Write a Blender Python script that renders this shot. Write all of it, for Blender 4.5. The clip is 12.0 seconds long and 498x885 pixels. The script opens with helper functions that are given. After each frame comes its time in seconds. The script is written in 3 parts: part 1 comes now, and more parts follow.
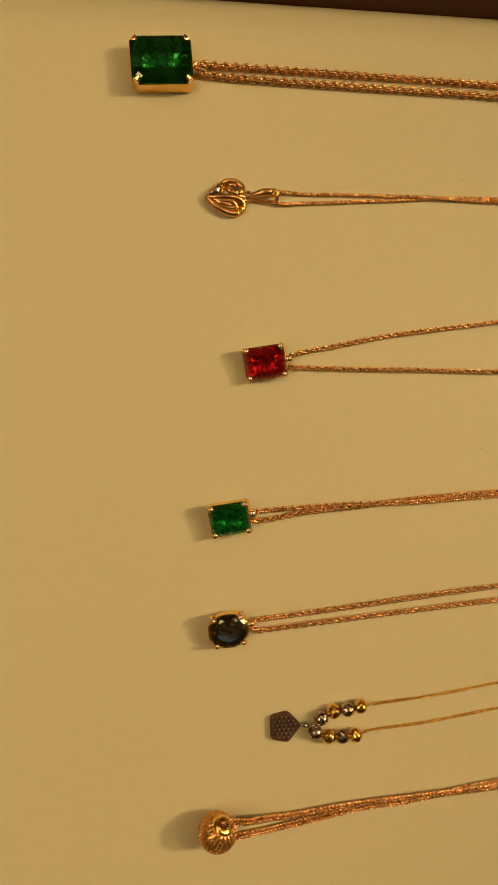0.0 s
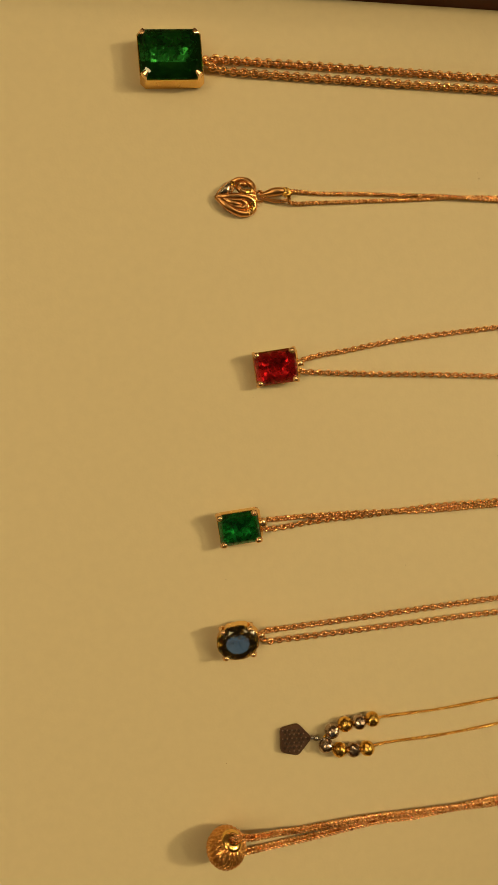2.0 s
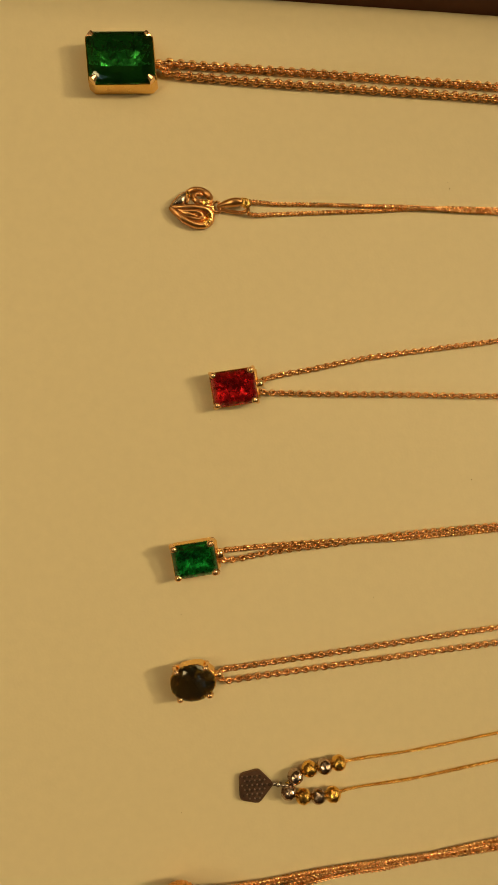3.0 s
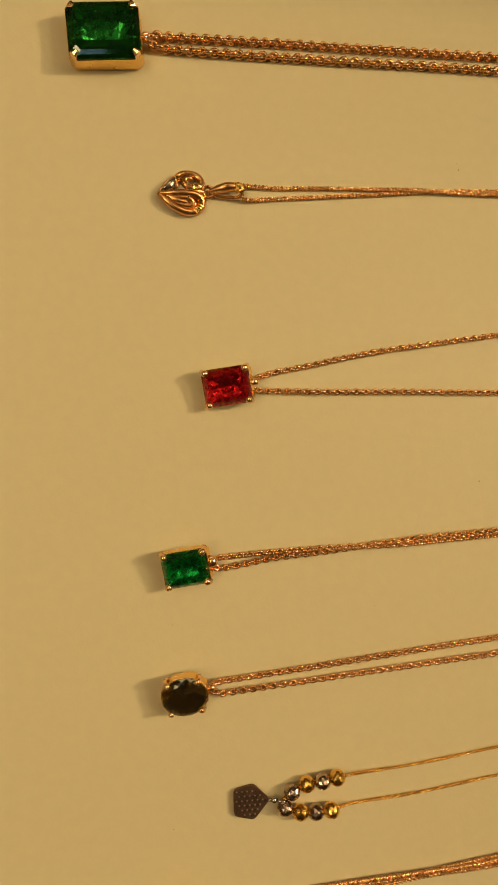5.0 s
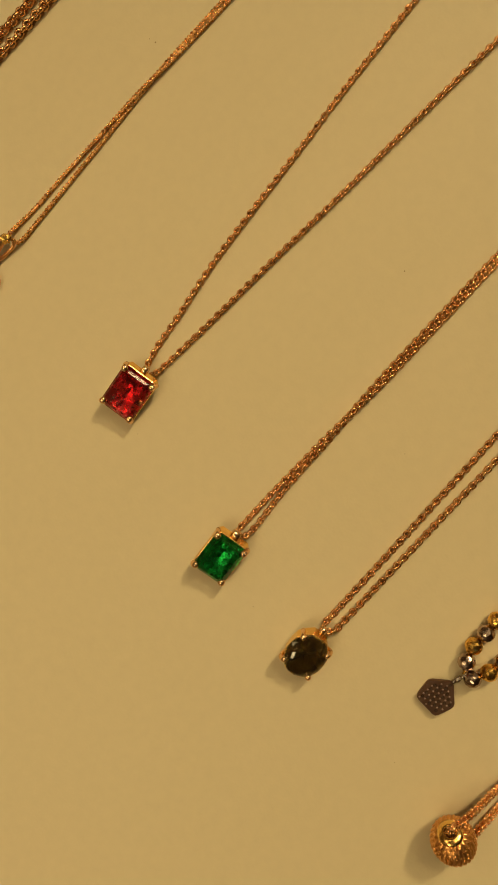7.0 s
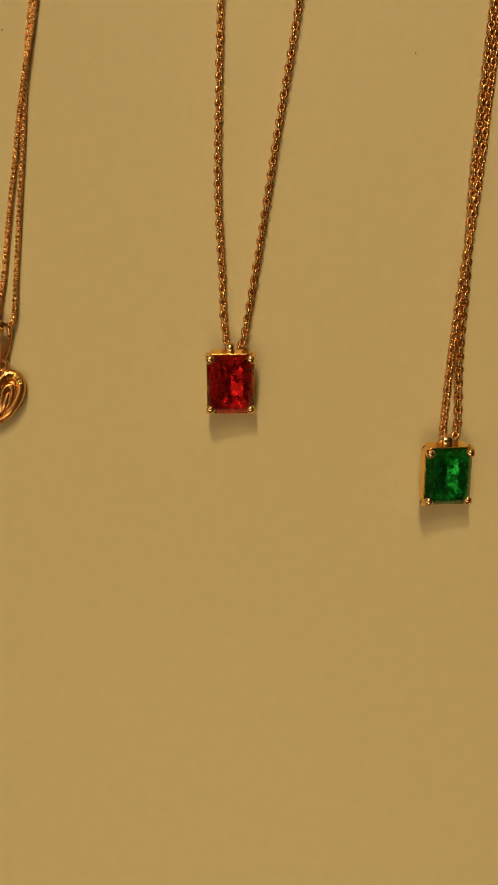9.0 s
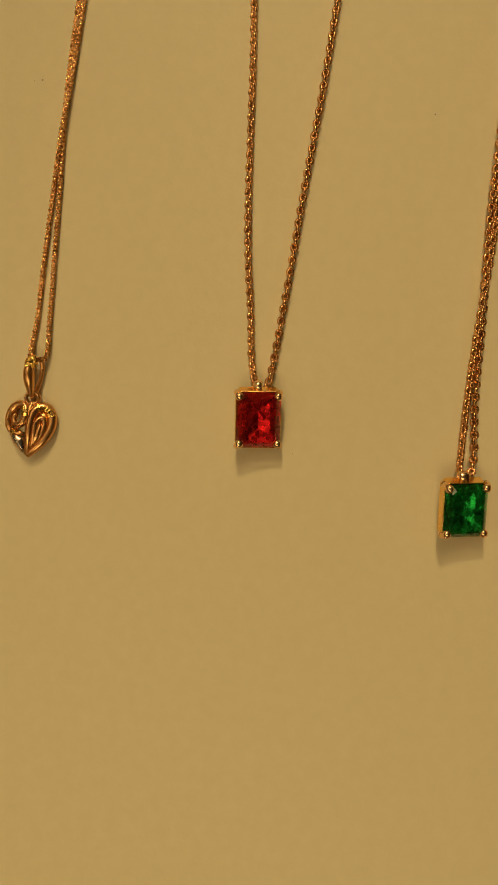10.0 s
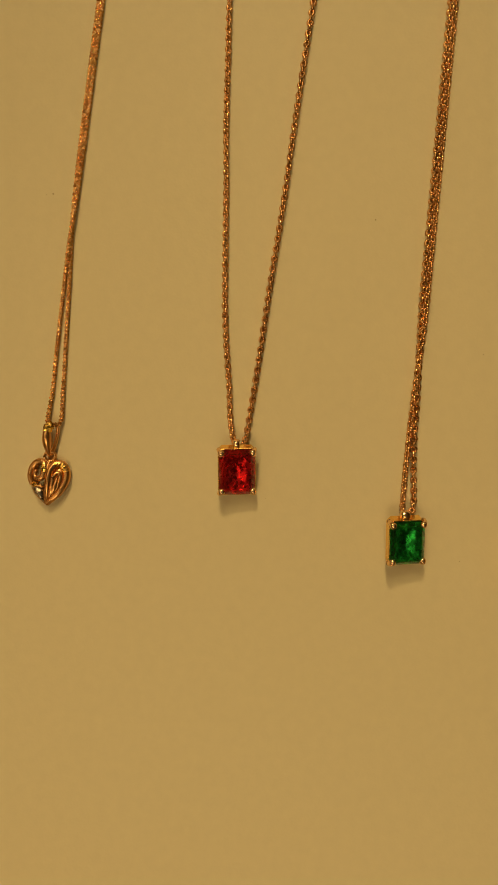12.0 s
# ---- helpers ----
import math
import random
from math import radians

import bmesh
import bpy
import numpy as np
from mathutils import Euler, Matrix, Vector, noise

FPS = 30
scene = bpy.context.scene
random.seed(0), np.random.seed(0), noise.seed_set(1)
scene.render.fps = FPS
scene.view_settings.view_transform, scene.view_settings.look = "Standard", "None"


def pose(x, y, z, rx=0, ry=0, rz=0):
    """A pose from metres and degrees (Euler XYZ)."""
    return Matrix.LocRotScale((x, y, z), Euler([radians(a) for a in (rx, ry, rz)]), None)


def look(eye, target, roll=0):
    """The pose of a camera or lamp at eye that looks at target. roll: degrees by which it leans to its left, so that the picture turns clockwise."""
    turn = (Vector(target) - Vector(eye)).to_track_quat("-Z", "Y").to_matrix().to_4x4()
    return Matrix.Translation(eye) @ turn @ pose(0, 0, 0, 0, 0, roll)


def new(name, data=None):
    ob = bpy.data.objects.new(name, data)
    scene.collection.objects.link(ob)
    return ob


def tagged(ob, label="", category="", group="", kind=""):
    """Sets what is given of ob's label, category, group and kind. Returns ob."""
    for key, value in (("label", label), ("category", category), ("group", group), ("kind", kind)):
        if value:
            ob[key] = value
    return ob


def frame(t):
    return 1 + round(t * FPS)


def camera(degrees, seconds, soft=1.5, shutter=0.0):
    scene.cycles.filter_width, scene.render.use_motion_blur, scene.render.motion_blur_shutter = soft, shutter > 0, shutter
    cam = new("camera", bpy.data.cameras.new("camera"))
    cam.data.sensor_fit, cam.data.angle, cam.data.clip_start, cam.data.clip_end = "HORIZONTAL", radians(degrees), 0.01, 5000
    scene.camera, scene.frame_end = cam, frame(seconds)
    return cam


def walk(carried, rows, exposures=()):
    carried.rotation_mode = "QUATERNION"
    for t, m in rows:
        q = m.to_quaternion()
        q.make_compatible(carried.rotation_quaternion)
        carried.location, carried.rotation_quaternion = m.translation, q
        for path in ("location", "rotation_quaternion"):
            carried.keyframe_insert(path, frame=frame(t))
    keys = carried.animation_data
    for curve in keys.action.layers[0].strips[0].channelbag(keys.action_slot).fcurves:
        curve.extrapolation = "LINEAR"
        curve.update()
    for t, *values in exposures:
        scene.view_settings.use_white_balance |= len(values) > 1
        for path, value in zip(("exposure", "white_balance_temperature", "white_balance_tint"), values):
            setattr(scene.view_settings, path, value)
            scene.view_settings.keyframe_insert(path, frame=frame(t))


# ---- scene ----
cam = camera(38.45, 12.0, soft=1.25)
# seconds; place in metres; turn in degrees
PATH = [
    (0, -0.00397, -0.00479, 0.17306, 2.956, -9.621, -0.442),
    (0.5, -0.00622, -0.00482, 0.18087, 3.493, -10.611, -0.561),
    (1, -0.00760, -0.00322, 0.18110, 2.899, -10.699, -0.309),
    (1.5, -0.00621, -0.00025, 0.17807, 2.426, -9.868, -0.204),
    (2, -0.00458, -0.00101, 0.16869, 2.262, -9.265, -0.257),
    (2.5, -0.00153, 0.00020, 0.15879, 2.333, -9.322, -0.370),
    (3, 0.00538, 0.00264, 0.16021, 3.142, -9.706, -0.467),
    (3.2, 0.00668, 0.00214, 0.16101, 3.321, -10.187, -0.460),
    (3.7, 0.00873, 0.00544, 0.15981, 3.114, -10.552, -0.269),
    (4.3, 0.00899, 0.01167, 0.15585, 2.144, -11.037, 0.121),
    (4.8, 0.00831, 0.01321, 0.15360, 1.615, -11.088, 0.140),
    (5, 0.00985, 0.00879, 0.15225, 1.143, -9.033, -0.556),
    (5.5, 0.01655, 0.00705, 0.15791, 2.460, -5.422, -8.045),
    (6, 0.02616, 0.00905, 0.15849, 1.977, -3.976, -10.745),
    (6.2, 0.03482, 0.00607, 0.15672, 1.758, -2.325, -14.502),
    (6.5, 0.04693, -0.00243, 0.15922, 1.745, 0.657, -24.096),
    (6.8, 0.04892, -0.00797, 0.15491, 0.806, 4.534, -34.997),
    (7, 0.05579, -0.01156, 0.14774, -1.188, 7.151, -43.175),
    (7.2, 0.05356, -0.01465, 0.14284, -0.515, 9.854, -50.107),
    (7.5, 0.04225, -0.01456, 0.12846, -3.350, 11.541, -62.355),
    (7.7, 0.03833, -0.01366, 0.12034, -3.000, 12.223, -69.809),
    (8, 0.03479, -0.01277, 0.11600, -3.155, 12.426, -74.451),
    (8.4, 0.03181, -0.00600, 0.11677, -3.386, 10.504, -78.317),
    (8.9, 0.03017, 0.00443, 0.12212, -3.625, 7.115, -80.405),
    (9.3, 0.02989, 0.00828, 0.12457, -3.699, 5.813, -80.736),
    (9.5, 0.03027, 0.00597, 0.12597, -1.971, 5.208, -80.390),
    (10, 0.03021, 0.01473, 0.12887, -1.675, 4.727, -79.823),
    (10.5, 0.02913, 0.01361, 0.13252, 0.348, 3.830, -80.019),
    (11, 0.03684, 0.01073, 0.13742, -0.249, 3.498, -80.503),
    (11.5, 0.04002, 0.00909, 0.14524, -0.462, 4.040, -80.821),
    (12, 0.04063, 0.01154, 0.15589, -1.267, 4.090, -81.083),
]
EXPOSURES = [(0.0, 0.43, 6620, 10), (1.5, 0.42, 6600, 10), (2.3, 0.49, 6420, 10), (3.0, 0.52, 6400, 10), (5.0, 0.56, 6290, 10), (6.0, 0.54, 6290, 10),
             (6.5, 0.36, 6530, 10), (7.0, 0.45, 6420, 10), (7.5, 0.45, 6270, 10), (9.5, 0.18, 6650, 10), (10.2, 0.30, 6600, 10), (10.5, 0.33, 6620, 10),
             (11.0, 0.28, 6550, 10), (11.5, 0.26, 6870, 10), (12.0, 0.23, 7070, 10)]
walk(cam, [(t, pose(x, y, z, rx, ry, rz)) for t, x, y, z, rx, ry, rz in PATH], EXPOSURES)

# ---------------------------------------------------------------- light
world = bpy.data.worlds.new("world")
scene.world = world
world.use_nodes = True
world.node_tree.nodes["Background"].inputs[0].default_value = (0.10, 0.07, 0.04, 1)
world.node_tree.nodes["Background"].inputs[1].default_value = 0.1

WARM = (1.0, 0.765, 0.382)


def area_lamp(name, eye, target, sx, sy, watts, colour=WARM):
    data = bpy.data.lights.new(name, "AREA")
    data.shape, data.size, data.size_y = "RECTANGLE", sx, sy
    data.energy, data.color = watts, colour
    ob = new(name, data)
    ob.matrix_world = look(eye, target)
    return ob


# two spotlights on the side towards which the chains run, added fill lamps at ceiling height, one small cool panel
def spotlight(name, eye, target, radius, half, watts):
    data = bpy.data.lights.new(name, "SPOT")
    data.energy, data.color, data.shadow_soft_size = watts, WARM, radius
    data.spot_size, data.spot_blend = radians(2 * half), 1.0
    ob = new(name, data)
    ob.matrix_world = look(eye, target)
    return ob


# beams kept narrow and aimed off centre, so the pad dims towards +x and +y
spotlight("track_light", (1.52, 0.30, 1.27), (-0.118, -0.049, 0.0), 0.22, 3.75, 253.0)
spotlight("track_light", (1.15, 0.36, 1.58), (-0.118, -0.049, 0.0), 0.26, 3.85, 96.0)
# unseen lamps added for soft fill, clear of what the stones mirror
for lx, ly, watts in ((0.75, 0.55, 2.35), (1.60, 0.10, 4.3), (-0.90, 0.35, 3.7), (-1.25, -0.30, 6.1), (0.20, 1.50, 2.2), (-0.75, 1.45, 2.5)):
    area_lamp("ceiling_fill", (lx, ly, 1.76), (lx, ly, 0.0), 0.46, 0.46, watts, (1.0, 0.745, 0.365))
area_lamp("cool_panel", (-0.085, -1.150, 1.76), (0.02, -0.04, 0.0), 0.13, 0.11, 0.050, (0.52, 0.86, 1.0))

# ---------------------------------------------------------------- materials


def material(name, base, rough=0.5, metal=0.0):
    m = bpy.data.materials.new(name)
    m.use_nodes = True
    b = m.node_tree.nodes["Principled BSDF"]
    b.inputs["Base Color"].default_value = (*base, 1)
    b.inputs["Roughness"].default_value = rough
    b.inputs["Metallic"].default_value = metal
    return m, m.node_tree, b


def noise_node(nt, scale, detail=3.0, rough=0.5):
    tc = nt.nodes.new("ShaderNodeTexCoord")
    n = nt.nodes.new("ShaderNodeTexNoise")
    n.inputs["Scale"].default_value = scale
    n.inputs["Detail"].default_value = detail
    n.inputs["Roughness"].default_value = rough
    nt.links.new(tc.outputs["Object"], n.inputs["Vector"])
    return n


def ramp(nt, fac, stops):
    r = nt.nodes.new("ShaderNodeValToRGB")
    els = r.color_ramp.elements
    els[0].position, els[0].color = stops[0][0], (*stops[0][1], 1)
    els[1].position, els[1].color = stops[-1][0], (*stops[-1][1], 1)
    for p, c in stops[1:-1]:
        e = els.new(p)
        e.color = (*c, 1)
    nt.links.new(fac, r.inputs[0])
    return r


def mix(nt, fac, a, b, mode="MIX"):
    x = nt.nodes.new("ShaderNodeMix")
    x.data_type, x.blend_type = "RGBA", mode
    if isinstance(fac, float):
        x.inputs[0].default_value = fac
    else:
        nt.links.new(fac, x.inputs[0])
    nt.links.new(a, x.inputs[6])
    nt.links.new(b, x.inputs[7])
    return x.outputs[2]


def bump(nt, bsdf, height, strength, distance, before=None):
    n = nt.nodes.new("ShaderNodeBump")
    n.inputs["Strength"].default_value = strength
    n.inputs["Distance"].default_value = distance
    nt.links.new(height, n.inputs["Height"])
    if before is not None:
        nt.links.new(before.outputs[0], n.inputs["Normal"])
    nt.links.new(n.outputs[0], bsdf.inputs["Normal"])
    return n


def leatherette(name, low, high, rough, grain, depth):
    m, nt, b = material(name, high, rough)
    big = noise_node(nt, 18.0, 4.0)
    fine = noise_node(nt, 420.0, 3.0)
    c1 = ramp(nt, big.outputs[0], [(0.3, low), (0.7, high)])
    c2 = ramp(nt, fine.outputs[0], [(0.25, (0.965, 0.965, 0.965)), (0.7, (1, 1, 1))])
    nt.links.new(mix(nt, 1.0, c1.outputs[0], c2.outputs[0], "MULTIPLY"), b.inputs["Base Color"])
    tc = nt.nodes.new("ShaderNodeTexCoord")
    v = nt.nodes.new("ShaderNodeTexVoronoi")
    v.inputs["Scale"].default_value = grain
    nt.links.new(tc.outputs["Object"], v.inputs["Vector"])
    first = bump(nt, b, v.outputs["Distance"], 0.2, depth)
    bump(nt, b, big.outputs[0], 0.012, depth * 4, first)
    return m


CREAM = leatherette("cream_leatherette", (0.698, 0.593, 0.378), (0.70, 0.595, 0.380), 0.55, 1500.0, 0.00006)
BROWN = leatherette("dark_brown_leatherette", (0.098, 0.033, 0.015), (0.118, 0.040, 0.019), 0.6, 1100.0, 0.00010)

BROWN.node_tree.nodes["Principled BSDF"].inputs["Specular IOR Level"].default_value = 0.25


def metal(name, base, rough, worn):
    m, nt, b = material(name, base, rough, 1.0)
    n = noise_node(nt, 900.0, 2.0)
    r = nt.nodes.new("ShaderNodeMapRange")
    r.inputs["To Min"].default_value = rough * 0.7
    r.inputs["To Max"].default_value = rough * 1.5
    nt.links.new(n.outputs[0], r.inputs["Value"])
    nt.links.new(r.outputs[0], b.inputs["Roughness"])
    c = ramp(nt, noise_node(nt, 260.0).outputs[0], [(0.3, worn), (0.65, base)])
    nt.links.new(c.outputs[0], b.inputs["Base Color"])
    return m


GOLD = metal("yellow_gold", (0.95, 0.62, 0.20), 0.22, (0.88, 0.52, 0.15))
PRONG_GOLD = metal("rose_yellow_gold", (0.97, 0.67, 0.38), 0.22, (0.88, 0.55, 0.28))
CHAIN_GOLD = metal("chain_gold", (0.86, 0.480, 0.205), 0.25, (0.65, 0.325, 0.120))
LINK_GOLD = metal("box_chain_gold", (0.84, 0.460, 0.180), 0.24, (0.66, 0.325, 0.110))
GRAIN = metal("bright_grain_silver", (0.62, 0.47, 0.38), 0.42, (0.46, 0.33, 0.25))
ROSE = metal("antique_gold", (0.79, 0.42, 0.170), 0.29, (0.65, 0.32, 0.11))
SILVER = metal("rhodium_silver", (0.50, 0.45, 0.41), 0.18, (0.36, 0.32, 0.30))
DARK_SILVER = metal("blackened_silver", (0.21, 0.12, 0.085), 0.45, (0.14, 0.08, 0.056))
BEAD_SILVER = metal("diamond_cut_silver", (0.53, 0.41, 0.34), 0.22, (0.38, 0.28, 0.22))
BEAD_GOLD = metal("diamond_cut_gold", (0.93, 0.60, 0.155), 0.23, (0.80, 0.45, 0.095))
WHITE_GOLD = metal("white_gold", (0.52, 0.42, 0.33), 0.26, (0.42, 0.33, 0.25))
BALL_GOLD = metal("scale_cut_gold", (0.80, 0.415, 0.140), 0.29, (0.66, 0.32, 0.095))
# mirror backing added behind the stones so that they look lit from within
FOIL = metal("mirror_foil", (0.79, 0.77, 0.73), 0.25, (0.66, 0.64, 0.60))


def crystal(name, base, ior=1.55, clear=1.0):
    """A cut stone; clear: how much of it is glassy, the rest milky body colour."""
    m, nt, b = material(name, base, 0.06)
    b.inputs["Transmission Weight"].default_value = clear
    b.inputs["IOR"].default_value = ior
    n = noise_node(nt, 420.0, 2.0)
    c = ramp(nt, n.outputs[0], [(0.3, tuple(0.75 * v for v in base)), (0.7, base)])
    nt.links.new(c.outputs[0], b.inputs["Base Color"])
    return m


EMERALD_DARK = crystal("deep_green_crystal", (0.036, 0.40, 0.062), 1.54, 0.97)
EMERALD = crystal("green_crystal", (0.010, 0.39, 0.060), 1.54, 0.985)
RUBY = crystal("red_crystal", (0.76, 0.015, 0.021), 1.54, 0.985)
SMOKY = crystal("smoky_green_crystal", (0.22, 0.19, 0.09), 1.6, 0.96)
bump(SMOKY.node_tree, SMOKY.node_tree.nodes["Principled BSDF"], noise_node(SMOKY.node_tree, 900.0, 2.0).outputs[0], 0.2, 0.00006)
CLEAR = crystal("clear_crystal", (0.22, 0.16, 0.13), 1.6, 0.7)
THREAD = material("brown_thread", (0.10, 0.045, 0.022), 0.6)[0]
DUST = material("grey_brown_dust", (0.34, 0.24, 0.13), 0.8)[0]


def plaster(name, base, rough=0.85):
    m, nt, b = material(name, base, rough)
    n = noise_node(nt, 6.0, 5.0)
    c = ramp(nt, n.outputs[0], [(0.3, tuple(0.9 * v for v in base)), (0.7, base)])
    nt.links.new(c.outputs[0], b.inputs["Base Color"])
    bump(nt, b, noise_node(nt, 160.0).outputs[0], 0.1, 0.001)
    return m


WALL = plaster("brown_wall", (0.20, 0.125, 0.070))
CEILING = plaster("ceiling_paint", (0.30, 0.20, 0.115))
WOOD = plaster("dark_wood", (0.06, 0.035, 0.02), 0.45)

# ---------------------------------------------------------------- tools
MM = 0.001


def mesh_of(name, bm, mat, smooth=False, scale=MM):
    me = bpy.data.meshes.new(name)
    bmesh.ops.scale(bm, vec=(scale,) * 3, verts=bm.verts)
    bmesh.ops.recalc_face_normals(bm, faces=bm.faces)
    bm.to_mesh(me)
    bm.free()
    me.materials.append(mat)
    me.polygons.foreach_set("use_smooth", [smooth] * len(me.polygons))
    return me


def part(name, bm, mat, parent, label="", smooth=False, m=None):
    ob = new(name, mesh_of(name, bm, mat, smooth))
    ob.parent = parent
    if m is not None:
        ob.matrix_basis = m
    return tagged(ob, label)


def place(x, y, z, rx=0, ry=0, rz=0):
    """A pose from millimetres and degrees."""
    return pose(x * MM, y * MM, z * MM, rx, ry, rz)


def loft(bm, rings, cap0=True, cap1=True, close=False):
    """Joins rings of equal length, lists of points, by quads."""
    vs = [[bm.verts.new(p) for p in r] for r in rings]
    n = len(vs[0])
    pairs = list(zip(vs, vs[1:])) + ([(vs[-1], vs[0])] if close else [])
    for a, b in pairs:
        for i in range(n):
            bm.faces.new((a[i], a[(i + 1) % n], b[(i + 1) % n], b[i]))
    if not close:
        if cap0:
            bm.faces.new(vs[0][::-1])
        if cap1:
            bm.faces.new(vs[-1])


def box(bm, x0, x1, y0, y1, z0, z1):
    loft(bm, [[(x0, y0, z), (x1, y0, z), (x1, y1, z), (x0, y1, z)] for z in (z0, z1)])


def smooth_path(points, step=0.25, closed=False):
    """Catmull-Rom curve through points, at even steps of arc length."""
    p = [Vector(q) for q in points]
    n = len(p)
    out = []
    spans = n if closed else n - 1
    for i in range(spans):
        if closed:
            a, b, c, d = p[(i - 1) % n], p[i], p[(i + 1) % n], p[(i + 2) % n]
        else:
            b, c = p[i], p[i + 1]
            a = p[i - 1] if i else b * 2 - c
            d = p[i + 2] if i + 2 < n else c * 2 - b
        k = max(2, int((c - b).length / (step * 0.4)))
        for j in range(k):
            s = j / k
            out.append(0.5 * ((2 * b) + (c - a) * s + (2 * a - 5 * b + 4 * c - d) * s * s + (3 * b - a - 3 * c + d) * s ** 3))
    out.append(p[0] if closed else p[-1])
    return even(out, step)


def even(pts, step):
    res, left = [pts[0].copy()], step
    for a, b in zip(pts, pts[1:]):
        seg = (b - a).length
        at = 0.0
        while seg - at >= left and seg > 0:
            at += left
            res.append(a.lerp(b, at / seg))
            left = step
        left -= seg - at
    return res


def frames_along(pts):
    """Axes at each point of a path: along, side, up."""
    out = []
    for i, q in enumerate(pts):
        t = (pts[min(i + 1, len(pts) - 1)] - pts[max(i - 1, 0)]).normalized()
        up = Vector((0, 0, 1))
        side = up.cross(t)
        side = side.normalized() if side.length > 1e-4 else Vector((0, 1, 0))
        out.append((q, t, side, t.cross(side)))
    return out


def tube(bm, points, radius, step=0.3, sides=8, closed=False, flat=1.0):
    """A round wire; radius is a number or a function of 0..1."""
    pts = smooth_path(points, step, closed)
    if closed:
        pts = pts[:-1]
    rings = []
    fr = frames_along(pts)
    for i, (q, t, s, u) in enumerate(fr):
        r = radius(i / max(1, len(fr) - 1)) if callable(radius) else radius
        rings.append([q + s * (r * math.cos(a)) + u * (r * flat * math.sin(a)) for a in (2 * math.pi * k / sides for k in range(sides))])
    loft(bm, rings, close=closed)


def ring(bm, rx, ry, wire, m=Matrix(), around=16, sides=7, wire_flat=1.0):
    """An oval wire ring in the xy plane, moved by m."""
    rings = []
    for i in range(around):
        a = 2 * math.pi * i / around
        c, s = math.cos(a), math.sin(a)
        q = Vector((rx * c, ry * s, 0))
        n = Vector((c * ry, s * rx, 0)).normalized()
        rings.append([m @ (q + n * (wire * math.cos(b)) + Vector((0, 0, wire * wire_flat * math.sin(b)))) for b in (2 * math.pi * k / sides for k in range(sides))])
    loft(bm, rings, close=True)


def ball(bm, centre, r, flat=1.0, u=12, v=8):
    res = bmesh.ops.create_uvsphere(bm, u_segments=u, v_segments=v, radius=r)
    bmesh.ops.scale(bm, vec=(1, 1, flat), verts=res["verts"])
    bmesh.ops.translate(bm, vec=centre, verts=res["verts"])
    return res["verts"]


# ---------------------------------------------------------------- room
def slab(name, x0, x1, y0, y1, z0, z1, mat, label, category):
    bm = bmesh.new()
    box(bm, x0, x1, y0, y1, z0, z1)
    ob = new(name, mesh_of(name, bm, mat, scale=1.0))
    return tagged(ob, label, category, kind="structure")


# unseen shell, added so that the metal has a dim room to reflect
slab("floor", -2.2, 2.2, -2.2, 2.2, -1.0, -0.92, WOOD, "unseen dark wooden floor, added to close the room", "floor")
slab("ceiling", -2.2, 2.2, -2.2, 2.2, 1.80, 1.88, CEILING, "unseen plain ceiling, added for reflections and bounced light", "ceiling")
slab("wall_north", -2.2, 2.2, 2.0, 2.2, -0.92, 1.80, WALL, "unseen plain brown wall, added for reflections and bounced light", "wall")
slab("wall_south", -2.2, 2.2, -2.2, -2.0, -0.92, 1.80, WALL, "unseen plain brown wall, added for reflections and bounced light", "wall")
slab("wall_east", 2.0, 2.2, -2.0, 2.0, -0.92, 1.80, WALL, "unseen plain brown wall, added for reflections and bounced light", "wall")
slab("wall_west", -2.2, -2.0, -2.0, 2.0, -0.92, 1.80, WALL, "unseen plain brown wall, added for reflections and bounced light", "wall")
slab("counter", -0.6, 0.7, -0.35, 0.35, -0.92, -0.010, WOOD, "dark wooden shop counter under the tray", "counter")

# ---------------------------------------------------------------- tray
TURN = 2.18          # the tray lies slightly askew to the chains
TRAY = Matrix.Rotation(radians(TURN), 4, "Z")
XL, XR, YB, YT = -77.8, 205.0, -165.0, 115.35   # foot of the rim inside, in the tray's own axes
RIM_H, RIM_W = 13.2, 13.0

tray = new("display_tray")
tray.matrix_world = TRAY
tagged(tray, "jewellery display tray with dark brown leatherette rim", "tray")

bm = bmesh.new()
box(bm, XL - RIM_W, XR + RIM_W, YB - RIM_W, YT + RIM_W, -10, -6)
part("base", bm, BROWN, tray)


def rim_side(x0, y0, x1, y1, mitre):
    """One padded side of the rim, its inner foot from (x0, y0) to (x1, y1); the rim lies to the left of that line."""
    a, b = Vector((x0, y0, 0)), Vector((x1, y1, 0))
    t = (b - a).normalized()
    n = Vector((-t.y, t.x, 0))
    prof = [(0.0, -5.9), (0.0, 0.0), (1.6, RIM_H - 2.6), (2.3, RIM_H - 0.9), (3.7, RIM_H - 0.1), (RIM_W * 0.5, RIM_H + 0.4),
            (RIM_W - 2.4, RIM_H - 0.2), (RIM_W - 0.6, RIM_H - 1.6), (RIM_W, RIM_H - 3.6), (RIM_W, -5.9)]
    rings = []
    steps = 40
    for i in range(steps + 1):
        s = i / steps
        r = []
        for d, z in prof:
            lo, hi = a - t * d * mitre, b + t * d * mitre
            wob = 0.10 * noise.noise(Vector((i * 0.35, z * 0.08, x0 * 0.01))) if 0 < i < steps else 0.0
            r.append(lo.lerp(hi, s) + n * (d + wob) + Vector((0, 0, z)))
        rings.append(r)
    bm = bmesh.new()
    loft(bm, rings)
    return bm


rims = []
